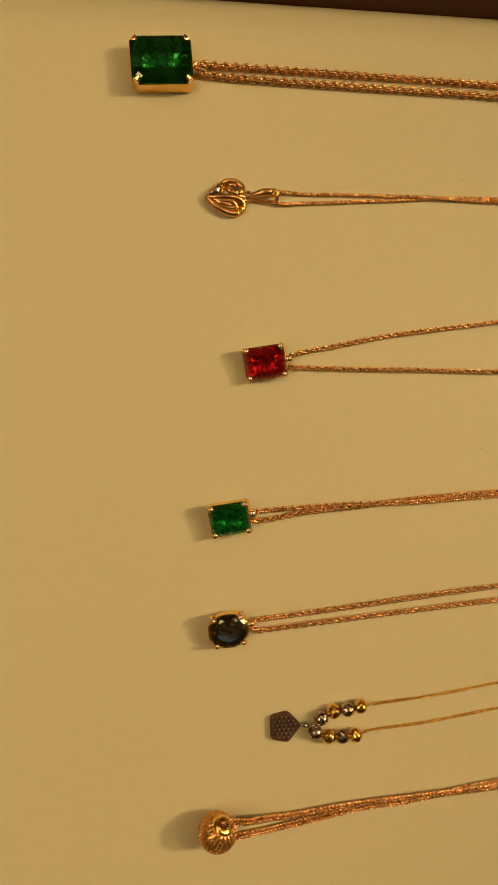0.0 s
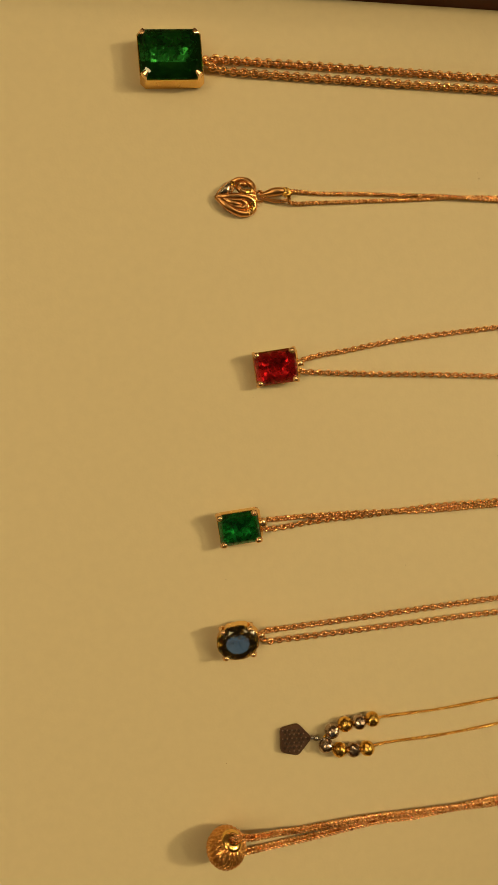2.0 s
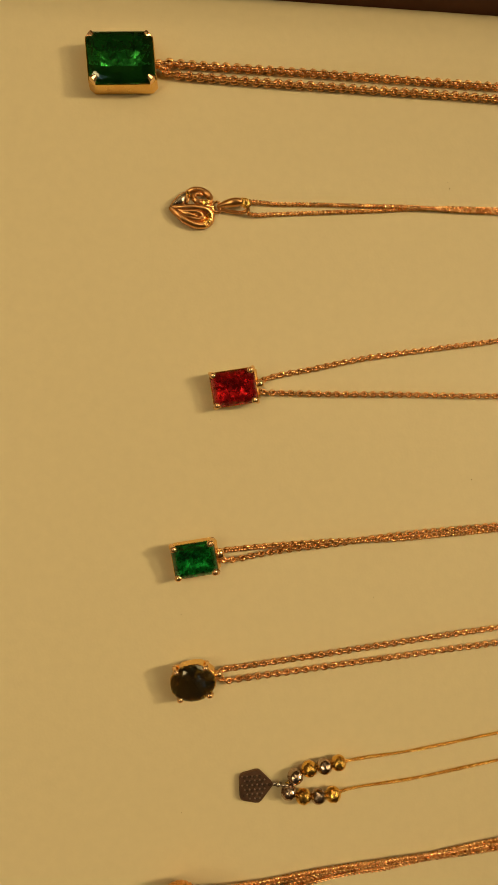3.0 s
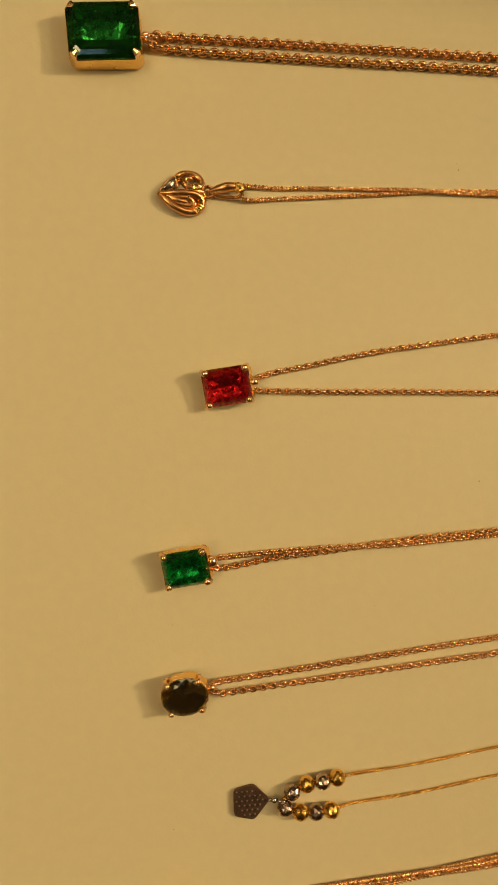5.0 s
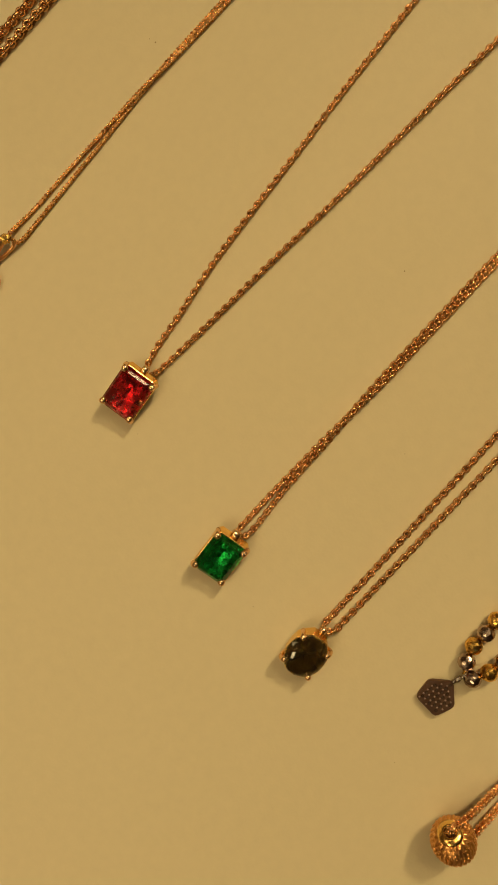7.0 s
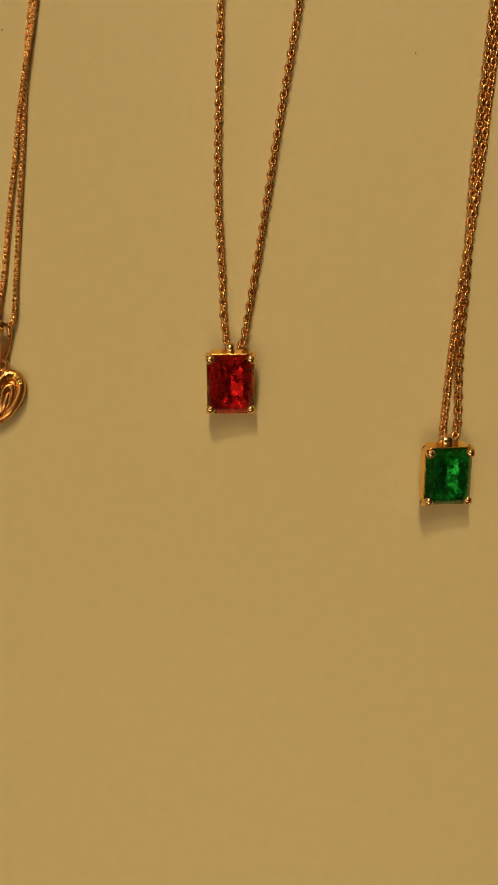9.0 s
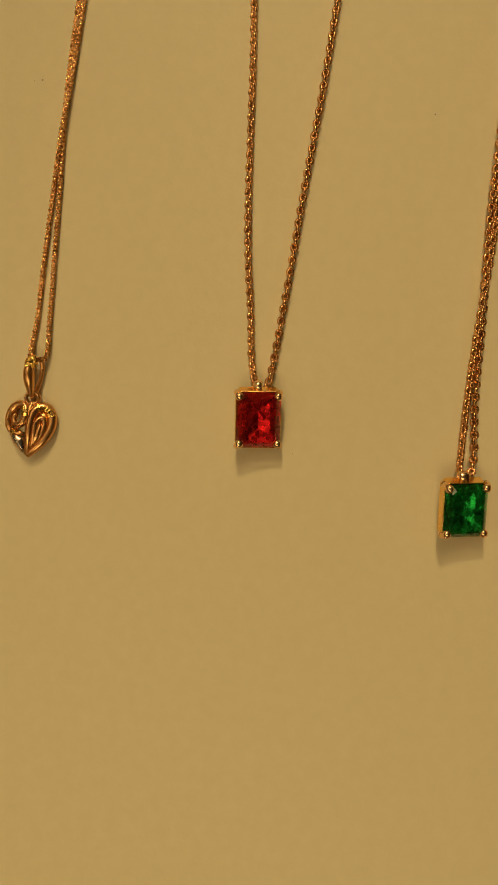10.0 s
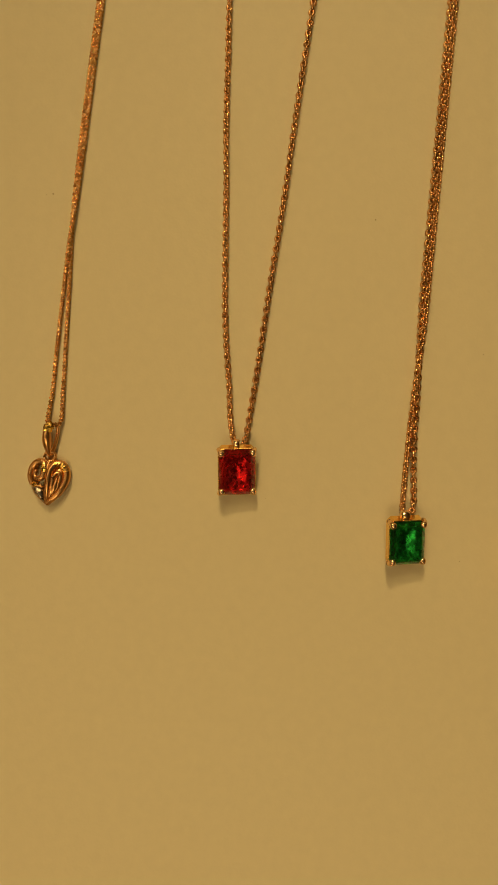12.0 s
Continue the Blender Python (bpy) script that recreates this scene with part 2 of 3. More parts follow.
for x0, y0, x1, y1 in ((XL, YT, XR, YT), (XL, YB, XL, YT), (XR, YB, XL, YB), (XR, YT, XR, YB)):
    rims.append(part("rim", rim_side(x0, y0, x1, y1, 1.0), BROWN, tray, "padded dark brown leatherette rim", smooth=True))

# padded floor of the tray
bm = bmesh.new()
NX, NY = 70, 70
grid = []
for j in range(NY + 1):
    row = []
    for i in range(NX + 1):
        x, y = XL + 0.3 + (XR - XL - 0.6) * i / NX, YB + 0.3 + (YT - YB - 0.6) * j / NY
        edge = min(x - XL, XR - x, y - YB, YT - y)
        z = -0.25 * max(0.0, 1 - edge / 3.0) ** 2
        row.append(bm.verts.new((x, y, z)))
    grid.append(row)
for j in range(NY):
    for i in range(NX):
        bm.faces.new((grid[j][i], grid[j][i + 1], grid[j + 1][i + 1], grid[j + 1][i]))
border = [grid[0][i] for i in range(NX + 1)] + [grid[j][NX] for j in range(1, NY + 1)] + [grid[NY][i] for i in range(NX - 1, -1, -1)] + [grid[j][0] for j in range(NY - 1, 0, -1)]
low = [bm.verts.new((v.co.x, v.co.y, -5.9)) for v in border]
for i in range(len(border)):
    k = (i + 1) % len(border)
    bm.faces.new((border[k], border[i], low[i], low[k]))
bm.faces.new(low[::-1])
pad = new("display_pad", mesh_of("display_pad", bm, CREAM, True))
pad.matrix_world = TRAY
tagged(pad, "cream leatherette display pad lying in the brown tray", "display pad")

# ---------------------------------------------------------------- chains
FAR = 142.0      # beyond this the links are one mesh
LOOP_X = 178.0   # where the doubled chains turn back


def chain_path(upper, lower, r_end):
    """One closed run: out along the upper strand, round at the far end, back along the lower."""
    a, b = Vector(upper[-1]), Vector(lower[-1])
    mid = (a + b) / 2
    end = [Vector((LOOP_X, mid.y + r_end, a.z)), Vector((LOOP_X + r_end * 0.9, mid.y + r_end * 0.5, a.z)),
           Vector((LOOP_X + r_end * 0.9, mid.y - r_end * 0.5, a.z)), Vector((LOOP_X, mid.y - r_end, a.z))]
    return [Vector(p) for p in upper] + end + [Vector(p) for p in reversed(lower)]


def link_matrix(q, t, s, u, roll):
    m = Matrix((t, s, u)).transposed().to_4x4()
    m.translation = q
    return m @ Matrix.Rotation(roll, 4, "X")


def cable_chain(thing, origin, points, pitch, length, width, wire, mat, label, seed, turn_up=0.0, turn_low=0.0):
    """A chain of oval wire links, every second one on edge; each strand lies turned a little about itself."""
    rng = random.Random(seed)
    marks = even(smooth_path(points, 0.1), pitch)
    rx, ry = length / 2 - wire, width / 2 - wire
    bm = bmesh.new()
    ring(bm, rx, ry, wire, around=16, sides=7)
    link_mesh = mesh_of("link", bm, mat, True)
    far = bmesh.new()
    near = []
    for i, (q, t, s, u) in enumerate(frames_along(marks)):
        turn = (turn_up if i < len(marks) / 2 else turn_low) + 0.16 * math.sin(q.x / 13.0)
        roll = turn + (math.pi / 2 if i % 2 else 0.0) + rng.uniform(-0.09, 0.09)
        m = link_matrix(q - origin, t, s, u, roll)
        if q.x < FAR and len(near) < 300:
            near.append(m)
        else:
            ring(far, rx, ry, wire, m, around=10, sides=5)
    chain = part("chain", far, mat, thing, label, smooth=True)
    for m in near:
        ob = new("link", link_mesh)
        ob.parent = chain
        m = m.copy()
        m.translation = m.translation * MM
        ob.matrix_basis = m
    return chain


def box_chain(thing, origin, points, pitch, width, mat, label):
    """A fine chain of square links, too small to count."""
    bm = bmesh.new()
    marks = smooth_path(points, pitch)
    h = width / 2
    for i, (q, t, s, u) in enumerate(frames_along(marks)):
        m = link_matrix(q - origin, t, s, u, (i % 2) * math.pi / 2 + 0.12 * math.sin(i * 1.7))
        if i % 2:
            ring(bm, pitch * 0.66, h * 0.50, width * 0.17, m, around=8, sides=5, wire_flat=1.6)
        else:
            ring(bm, pitch * 0.72, h * 0.76, width * 0.20, m, around=8, sides=5, wire_flat=1.8)
    ob = part("chain", bm, mat, thing, label, smooth=True)
    return tagged(ob, kind="stuff")


def twist_chain(thing, origin, points, lay, width, mat, label):
    """A fine rope chain of two strands that wind round each other, too small to count; lay: the length of one full turn."""
    bm = bmesh.new()
    marks = smooth_path(points, 0.16)
    run = list(frames_along(marks))
    for half in (0.0, math.pi):
        strand = []
        for i, (q, t, s, u) in enumerate(run):
            a = 2 * math.pi * i * 0.16 / lay + half
            flat = 1.0 + 0.22 * math.sin(i * 0.16 / 2.6)
            strand.append(q - origin + (s * math.cos(a) * flat + u * math.sin(a)) * width * 0.28)
        tube(bm, strand, width * 0.20, 0.2, 6)
    ob = part("chain", bm, mat, thing, label, smooth=True)
    return tagged(ob, kind="stuff")


def foxtail_chain(thing, origin, points, pitch, width, mat, label):
    """A plaited chain of slanting links that form arrow heads, too small to count."""
    bm = bmesh.new()
    marks = smooth_path(points, pitch)
    for i, (q, t, s, u) in enumerate(frames_along(marks)):
        base = link_matrix(q - origin, t, s, u, 0.0)
        for side in (-1, 1):
            for up in (0, 1):
                m = base @ Matrix.Rotation(up * math.pi / 2, 4, "X") @ Matrix.Translation((up * pitch * 0.5, side * width * 0.20, 0))
                m = m @ Matrix.Rotation(side * radians(-36), 4, "Z") @ Matrix.Rotation(radians(14) * side, 4, "X")
                ring(bm, pitch * 0.72, width * 0.20, width * 0.125, m, around=9, sides=5, wire_flat=1.7)
    ob = part("chain", bm, mat, thing, label, smooth=True)
    return tagged(ob, kind="stuff")


def braid(xs, ys, z, gap, period, phase):
    """Two strands wound round one another along a line: their waypoints."""
    up, lo = [], []
    for x, y in zip(xs, ys):
        a = 2 * math.pi * (x - xs[0]) / period + phase
        up.append((x, y + gap * math.cos(a), z + gap * 0.8 * (1 + math.sin(a)) * 0.5))
        lo.append((x, y - gap * math.cos(a), z + gap * 0.8 * (1 - math.sin(a)) * 0.5))
    return up, lo


def crossing(xs, ys, z, gap, span):
    """Two strands that cross once, one over the other, and then run side by side."""
    up, lo = [], []
    for x, y in zip(xs, ys):
        a = math.pi * min(1.0, (x - xs[0]) / span)
        rise = gap * 1.3 * math.sin(a)
        up.append((x, y + gap * math.cos(a), z + rise))
        lo.append((x, y - gap * math.cos(a), z))
    return up, lo


def necklace(x, y, label):
    ob = new("necklace")
    ob.matrix_world = place(x, y, 0)
    return tagged(ob, label, "necklace", "necklaces on the pad"), Vector((x, y, 0))


# ---------------------------------------------------------------- cut stones and their settings
def cut_rect(hx, hy, c, z):
    """A rectangle with cut corners."""
    return [Vector(p) for p in ((hx - c, -hy, z), (hx, -hy + c, z), (hx, hy - c, z), (hx - c, hy, z),
                                (-hx + c, hy, z), (-hx, hy - c, z), (-hx, -hy + c, z), (-hx + c, -hy, z))]


def step_cut(hx, hy, corner, girdle, crown, depth, seed, keel=0.0):
    """A radiant-cut stone: table and crown steps of clear glass, and a foiled pavilion: a steep outer row of facets, then shallow
    rows that run down to a keel; keel: where it lies across the stone, from -1 to 1."""
    rng = random.Random(seed)
    rim = min(hx, hy)
    levels = [(0.25, crown), (0.12, crown * 0.60), (0.0, 0.10), (0.0, -0.12)]
    bm = bmesh.new()
    loft(bm, [cut_rect(hx - i * rim, hy - i * rim, max(0.08, corner * (1 - i * 0.6)), girdle + z) for i, z in reversed(levels)], cap0=False)
    outer = [v for v in bm.verts if abs(v.co.z - (girdle - 0.12)) < 1e-4]
    outer.sort(key=lambda v: math.atan2(v.co.y / hy, v.co.x / hx))
    n = len(outer)
    foot, owner = [], []
    for k, v in enumerate(outer):
        step = outer[(k + 1) % n].co - v.co
        cuts = max(1, round(step.length / (rim * 0.31)))
        foot += [v.co + step * (c / cuts) for c in range(cuts)]
        owner += [k] * cuts
    rows = []
    for inset, drop, rough in ((0.24, 0.56, 0.05), (0.48, 0.85, 0.08), (0.72, 0.96, 0.09)):
        rows.append([bm.verts.new((p.x - math.copysign(min(abs(p.x), rim * inset), p.x) + rng.uniform(-0.05, 0.05),
                                   p.y * (1 - inset) + keel * hy * inset + rng.uniform(-0.08, 0.08), girdle - depth * drop + rng.uniform(-rough, rough))) for p in foot])
    foil = []
    size = len(foot)
    for k in range(size):
        j = (k + 1) % size
        a = outer[owner[k]]
        foil.append(bm.faces.new((a, rows[0][j], rows[0][k])))
        if owner[j] != owner[k]:
            foil.append(bm.faces.new((a, outer[owner[j]], rows[0][j])))
        for upper, lower in zip(rows, rows[1:]):
            p, q, u, w = upper[k], upper[j], lower[j], lower[k]
            foil += [bm.faces.new((p, q, u)), bm.faces.new((p, u, w))] if k % 2 else [bm.faces.new((p, q, w)), bm.faces.new((q, u, w))]
    ends = [bm.verts.new((sx * (hx - rim * 0.85), keel * hy, girdle - depth)) for sx in (1, -1)]
    near = lambda v: ends[0] if v.co.x > 0 else ends[1]
    for k in range(size):
        p, q = rows[2][k], rows[2][(k + 1) % size]
        foil.append(bm.faces.new((p, q, near(q))))
        if near(p) is not near(q):
            foil.append(bm.faces.new((p, near(q), near(p))))
    for f in foil:
        # on the large stone's narrow side and one end, dark facets stand in for unlit reflections
        mid = f.calc_center_median()
        f.material_index = 2 if keel and (mid.y < -0.15 * hy or mid.x > 0.74 * hx) else 1
    return bm


def oval_cut(hx, hy, girdle, crown, depth, n=16):
    """An oval brilliant with triangular facets."""
    levels = [(0.56, crown, 0.0), (0.70, crown * 0.86, 0.5), (0.86, crown * 0.52, 0.0), (1.0, 0.10, 0.5), (1.0, -0.12, 0.5), (0.62, -depth * 0.48, 0.0), (0.12, -depth, 0.5)]
    bm = bmesh.new()
    rng = random.Random(31)
    vs = []
    for f, z, shift in levels:
        j = 0.34 if z < -0.2 else 0.0
        vs.append([bm.verts.new((hx * f * math.cos(2 * math.pi * (i + shift) / n) + rng.uniform(-j, j), hy * f * math.sin(2 * math.pi * (i + shift) / n) + rng.uniform(-j, j),
                                 girdle + z + rng.uniform(-j, j) * 0.5)) for i in range(n)])
    for k in range(len(vs) - 1):
        a, b = vs[k], vs[k + 1]
        same = levels[k][2] == levels[k + 1][2]
        ahead = levels[k][2] < levels[k + 1][2]
        for i in range(n):
            j = (i + 1) % n
            if same:
                bm.faces.new((a[i], a[j], b[j], b[i]))
            elif ahead:
                bm.faces.new((a[i], a[j], b[i]))
                bm.faces.new((a[j], b[j], b[i]))
            else:
                bm.faces.new((a[i], a[j], b[j]))
                bm.faces.new((a[i], b[j], b[i]))
    bm.faces.new(vs[0])
    bm.faces.new(vs[-1][::-1])
    return bm


def basket(outline, z0, z1, thick, taper):
    """A metal wall that follows the stone's outline, open above and below."""
    bm = bmesh.new()
    low = [Vector((p.x * taper + (0.45 if p.x > 0 else 0.0), p.y * taper, z0)) for p in outline]
    top = [Vector((p.x, p.y, z1)) for p in outline]
    inn = lambda r, z: [Vector((p.x, p.y, 0)) * (1 - thick / max(0.1, p.xy.length)) + Vector((0, 0, z)) for p in r]
    mid = [Vector((p.x * 1.012, p.y * 1.012, z1 - 0.25)) for p in outline]
    loft(bm, [low, mid, top, inn(top, z1), inn(low, z0)], close=True)
    bmesh.ops.bevel(bm, geom=[e for e in bm.edges], offset=0.07, segments=1, affect="EDGES")
    return bm


def ball_prong(x, y, z0, z1, wire, tip):
    """A round post with a beaded tip bent over the stone's edge."""
    bm = bmesh.new()
    out = Vector((x, y, 0)).normalized()
    tube(bm, [(x * 0.9 + out.x * 0.35, y * 0.9 + out.y * 0.35, z0), (x + out.x * 0.75, y + out.y * 0.75, z1 * 0.6),
              (x + out.x * 0.45, y + out.y * 0.45, z1 - 0.5), (x, y, z1 - 0.1)], wire, 0.25, 8)
    ball(bm, (x, y, z1 - tip * 0.45), tip, 0.85)
    return bm


def claw_prong(x, y, z0, z1, w):
    """A broad post that ends in a pinched claw over a cut corner."""
    out = Vector((x, y, 0)).normalized()
    side = Vector((-out.y, out.x, 0))
    c = Vector((x, y, 0))
    prof = [(-0.35, z0, 0.8, 0.30), (0.18, z1 * 0.55, 0.9, 0.32), (0.34, z1 - 1.0, 0.9, 0.32), (0.12, z1 - 0.25, 0.74, 0.30), (-0.85, z1 + 0.12, 0.34, 0.18)]
    bm = bmesh.new()
    rings = []
    for k, (d, z, hw, th) in enumerate(prof):
        lean = min(1.0, max(0.0, (k - 1) / 3))
        n = (out * (1 - lean) + Vector((0, 0, 1)) * lean).normalized()
        o = c + out * d + Vector((0, 0, z))
        rings.append([o + side * (hw * w) + n * th * 0.3, o + side * (hw * w * 0.45) + n * th, o - side * (hw * w * 0.45) + n * th, o - side * (hw * w) + n * th * 0.3,
                      o - side * (hw * w * 0.8) - n * th, o + side * (hw * w * 0.8) - n * th])
    loft(bm, rings)
    bmesh.ops.bevel(bm, geom=[e for e in bm.edges], offset=0.06, segments=1, affect="EDGES")
    return bm


def bail_loop(x, z, r, wire, broad):
    """A small closed loop on edge through which the chain runs."""
    bm = bmesh.new()
    m = Matrix.Translation((x, 0, z)) @ Matrix.Rotation(math.pi / 2, 4, "X")
    ring(bm, r, r, wire, m, around=18, sides=9, wire_flat=broad)
    return bm


def leaning(turn, lean, top):
    """Turned about the upright, then leaned: degrees towards -y and -x, about the stone's top."""
    tilt = Matrix.Rotation(radians(lean[0]), 4, "X") @ Matrix.Rotation(radians(-lean[1]), 4, "Y")
    m = Matrix.Translation((0, 0, top)) @ tilt @ Matrix.Rotation(radians(turn), 4, "Z") @ Matrix.Translation((0, 0, -top))
    m.translation = m.translation * MM
    return m


def rect_pendant(thing, turn, lean, hx, hy, corner, top, stone, stone_label, claws, prong_x, prong_y, loop):
    girdle = top - 1.0
    z0 = 0.95 * (hy * math.sin(radians(lean[0])) + hx * math.sin(radians(lean[1]))) + 0.1
    setting = part("setting", basket(cut_rect(hx - 0.02, hy - 0.02, corner, 0), z0, girdle - 0.12, 0.55, 1.0 if claws else 1.02), GOLD, thing, "polished yellow gold basket setting", m=leaning(turn, lean, top))
    bm = bmesh.new()
    gal = cut_rect(hx * 0.70, hy * 0.66, corner * 0.8, 0)
    loft(bm, [[Vector((p.x, p.y, z0 + z)) for p in gal] for z in (0.0, 0.12)])
    part("back_plate", bm, GOLD, setting)
    gem = part("gemstone", step_cut(hx - 0.12, hy - 0.12, corner, girdle, 1.15, girdle - z0 - 0.25, round(hx * 100), -0.14 if claws else 0.0), stone, setting, stone_label)
    gem.data.materials.append(FOIL)
    # dark slot: the unlit look inside the large stone, painted as colour
    gem.data.materials.append(DARK_SILVER)
    for sx in (-1, 1):
        for sy in (-1, 1):
            if claws:
                part("prong", claw_prong(sx * prong_x, sy * prong_y, z0, top, 1.2), PRONG_GOLD, setting)
            else:
                part("prong", ball_prong(sx * prong_x, sy * prong_y, z0, top, 0.52, 0.78), PRONG_GOLD, setting, smooth=True)
    part("bail", bail_loop(hx + loop[0], loop[1] + z0, loop[2], loop[3], loop[4]), PRONG_GOLD, setting, "small gold loop", smooth=True)
    return setting


# large green stone
nk, org = necklace(3.95, 96.25, "gold rolo chain necklace with large deep green rectangular crystal")
rect_pendant(nk, 4.6, (1, 2), 7.45, 6.0, 1.15, 5.6, EMERALD_DARK, "deep green step-cut crystal", True, 6.35, 5.05, (0.75, 0.9, 0.85, 0.30, 1.2))
up = [(12.6, 97.2, 1.9), (14.6, 98.0, 1.4), (20.0, 98.2, 1.05), (40.0, 98.7, 1.0), (60.0, 99.1, 1.0), (80.0, 99.45, 1.0), (100.0, 99.8, 1.0), (120.0, 100.1, 1.0), (140.0, 100.5, 1.0)]
lo = [(12.6, 96.7, 1.9), (14.6, 95.8, 1.4), (20.0, 95.45, 1.05), (40.0, 95.65, 1.0), (60.0, 96.0, 1.0), (80.0, 96.4, 1.0), (100.0, 96.65, 1.0), (120.0, 96.9, 1.0), (140.0, 97.1, 1.0)]
cable_chain(nk, org, chain_path(up, lo, 1.8), 1.305, 2.36, 2.16, 0.50, CHAIN_GOLD, "gold rolo chain of round links", 3, 0.42, -0.42)

# red stone
nk, org = necklace(28.8, 23.2, "gold cable chain necklace with red rectangular crystal pendant")
rect_pendant(nk, 9.8, (10, 9), 5.1, 4.02, 0.85, 4.4, RUBY, "bright red step-cut crystal", False, 4.2, 3.36, (0.68, 0.3, 0.80, 0.32, 2.2))
up = [(34.4, 24.6, 1.6), (35.6, 25.4, 1.1), (40.0, 26.8, 0.72), (47.6, 28.3, 0.7), (56.0, 30.2, 0.7), (64.5, 31.8, 0.7), (78.0, 33.8, 0.7), (90.7, 35.6, 0.7), (102.0, 37.4, 0.7), (116.0, 39.2, 0.7), (127.0, 40.6, 0.7), (140.0, 42.0, 0.7)]
lo = [(34.4, 24.0, 1.6), (35.8, 22.9, 1.1), (40.0, 22.7, 0.72), (47.5, 22.6, 0.7), (56.0, 22.6, 0.7), (70.0, 22.7, 0.7), (88.0, 22.6, 0.7), (103.0, 22.8, 0.7), (118.0, 22.9, 0.7), (140.0, 23.0, 0.7)]
cable_chain(nk, org, chain_path(up, lo, 9.0), 1.10, 1.84, 1.62, 0.34, CHAIN_GOLD, "gold cable chain of oval links", 5, 0.55, 0.08)

# small green stone
nk, org = necklace(19.8, -14.75, "gold cable chain necklace with small bright green rectangular crystal")
rect_pendant(nk, 10.7, (12, 8), 4.85, 3.9, 0.85, 4.7, EMERALD, "bright green step-cut crystal", False, 4.0, 3.25, (0.66, 0.4, 0.78, 0.34, 2.9))
bx = [44 + 4 * i for i in range(25)]
by = [-12.25 + (x - 44) * 0.066 for x in bx]
tw, tl = crossing(bx, by, 0.72, 0.52, 30.0)
up = [(25.4, -13.4, 1.9), (26.8, -12.8, 1.3), (30.0, -12.6, 0.8), (37.0, -12.1, 0.75)] + tw
lo = [(25.4, -13.9, 1.9), (26.8, -14.9, 1.3), (30.0, -14.8, 0.8), (37.0, -13.6, 0.75)] + tl
cable_chain(nk, org, chain_path(up, lo, 1.5), 1.10, 1.84, 1.62, 0.34, CHAIN_GOLD, "gold cable chain, its two strands wound together", 7, 0.45, 0.2)

# oval stone
nk, org = necklace(19.4, -40.9, "gold cable chain necklace with dark smoky green oval crystal")
TOP = 5.0
LOW = 0.95
outline = [Vector((4.95 * math.cos(a) * (1.02 if i % 2 else 0.98), 4.2 * math.sin(a) * (1.02 if i % 2 else 0.98), 0)) for i, a in enumerate(2 * math.pi * k / 16 for k in range(16))]
setting = part("setting", basket(outline, LOW, TOP - 1.0, 0.5, 0.96), GOLD, nk, "polished yellow gold oval setting", m=leaning(8.5, (9, 6), TOP))
part("gemstone", oval_cut(4.85, 4.10, TOP - 0.85, 0.95, 2.4), SMOKY, setting, "dark smoky green oval brilliant")
for sx, sy in ((-1, -1), (-1, 1), (1, -1), (1, 1)):
    part("prong", ball_prong(sx * 3.1, sy * 3.08, LOW, TOP, 0.42, 0.66), PRONG_GOLD, setting, smooth=True)
part("bail", bail_loop(5.5, 1.4, 0.75, 0.30, 2.0), PRONG_GOLD, setting, "small gold loop", smooth=True)
up = [(25.2, -39.7, 1.7), (26.4, -39.0, 1.2), (30.0, -38.7, 0.8), (47.2, -37.1, 0.72), (60.0, -35.8, 0.72), (70.0, -34.8, 0.72), (78.0, -34.0, 0.72), (90.0, -32.9, 0.72), (110.0, -31.0, 0.72), (140.0, -28.5, 0.72)]
lo = [(25.2, -40.3, 1.7), (27.2, -41.4, 1.2), (30.0, -41.3, 0.8), (47.2, -39.9, 0.72), (60.0, -38.8, 0.72), (70.0, -38.0, 0.72), (78.0, -37.3, 0.72), (90.0, -36.4, 0.72), (110.0, -34.6, 0.72), (140.0, -32.2, 0.72)]
cable_chain(nk, org, chain_path(up, lo, 1.9), 1.10, 1.84, 1.66, 0.34, CHAIN_GOLD, "gold cable chain of oval links", 9, 0.1, 0.05)

# ---------------------------------------------------------------- openwork heart
nk, org = necklace(14.85, 64.55, "fine gold box chain necklace with openwork two-tone heart pendant")
m = Matrix.Rotation(radians(4.6), 4, "Z")


def puff(a, b):
    """The height of the heart's domed face: a from its tip, b across."""
    return 1.35 * max(0.0, 1 - (a - 5.0) ** 2 / 30.0 - b * b / 21.0)


def dome(points, foot=0.75):
    return [(a, b, foot + puff(a, b)) for a, b in points]


def slim(r):
    return lambda s: r * (0.5 + 0.5 * math.sin(math.pi * min(1, max(0, s * 0.9 + 0.08))))


bm = bmesh.new()
# left lobe: a thick wire that curls inwards
tube(bm, dome([(4.3, 3.3), (5.4, 3.85), (6.8, 3.95), (8.3, 3.5), (9.3, 2.3), (9.1, 0.95), (7.7, 0.45), (6.1, 0.95), (5.6, 2.0), (6.2, 2.75), (7.3, 2.55)]), slim(0.80), 0.25, 12)
# small bud inside the curl, and the scallop over the silver drop
tube(bm, dome([(6.3, 3.0), (7.2, 2.7), (7.8, 2.3)]), slim(0.55), 0.25, 10)
tube(bm, dome([(4.4, 3.2), (4.5, 2.5), (4.05, 1.9), (4.15, 1.2), (3.7, 0.35)], 0.85), slim(0.50), 0.25, 10)
# right lobe: outer wire, inner loop, middle bar
tube(bm, dome([(0.2, -0.1), (1.5, -1.55), (3.0, -2.95), (5.3, -4.05), (7.4, -4.15), (9.0, -3.2), (9.1, -1.8), (7.8, -0.75), (5.2, -0.5), (2.6, -0.35), (0.4, 0.0)]), slim(0.92), 0.25, 12)
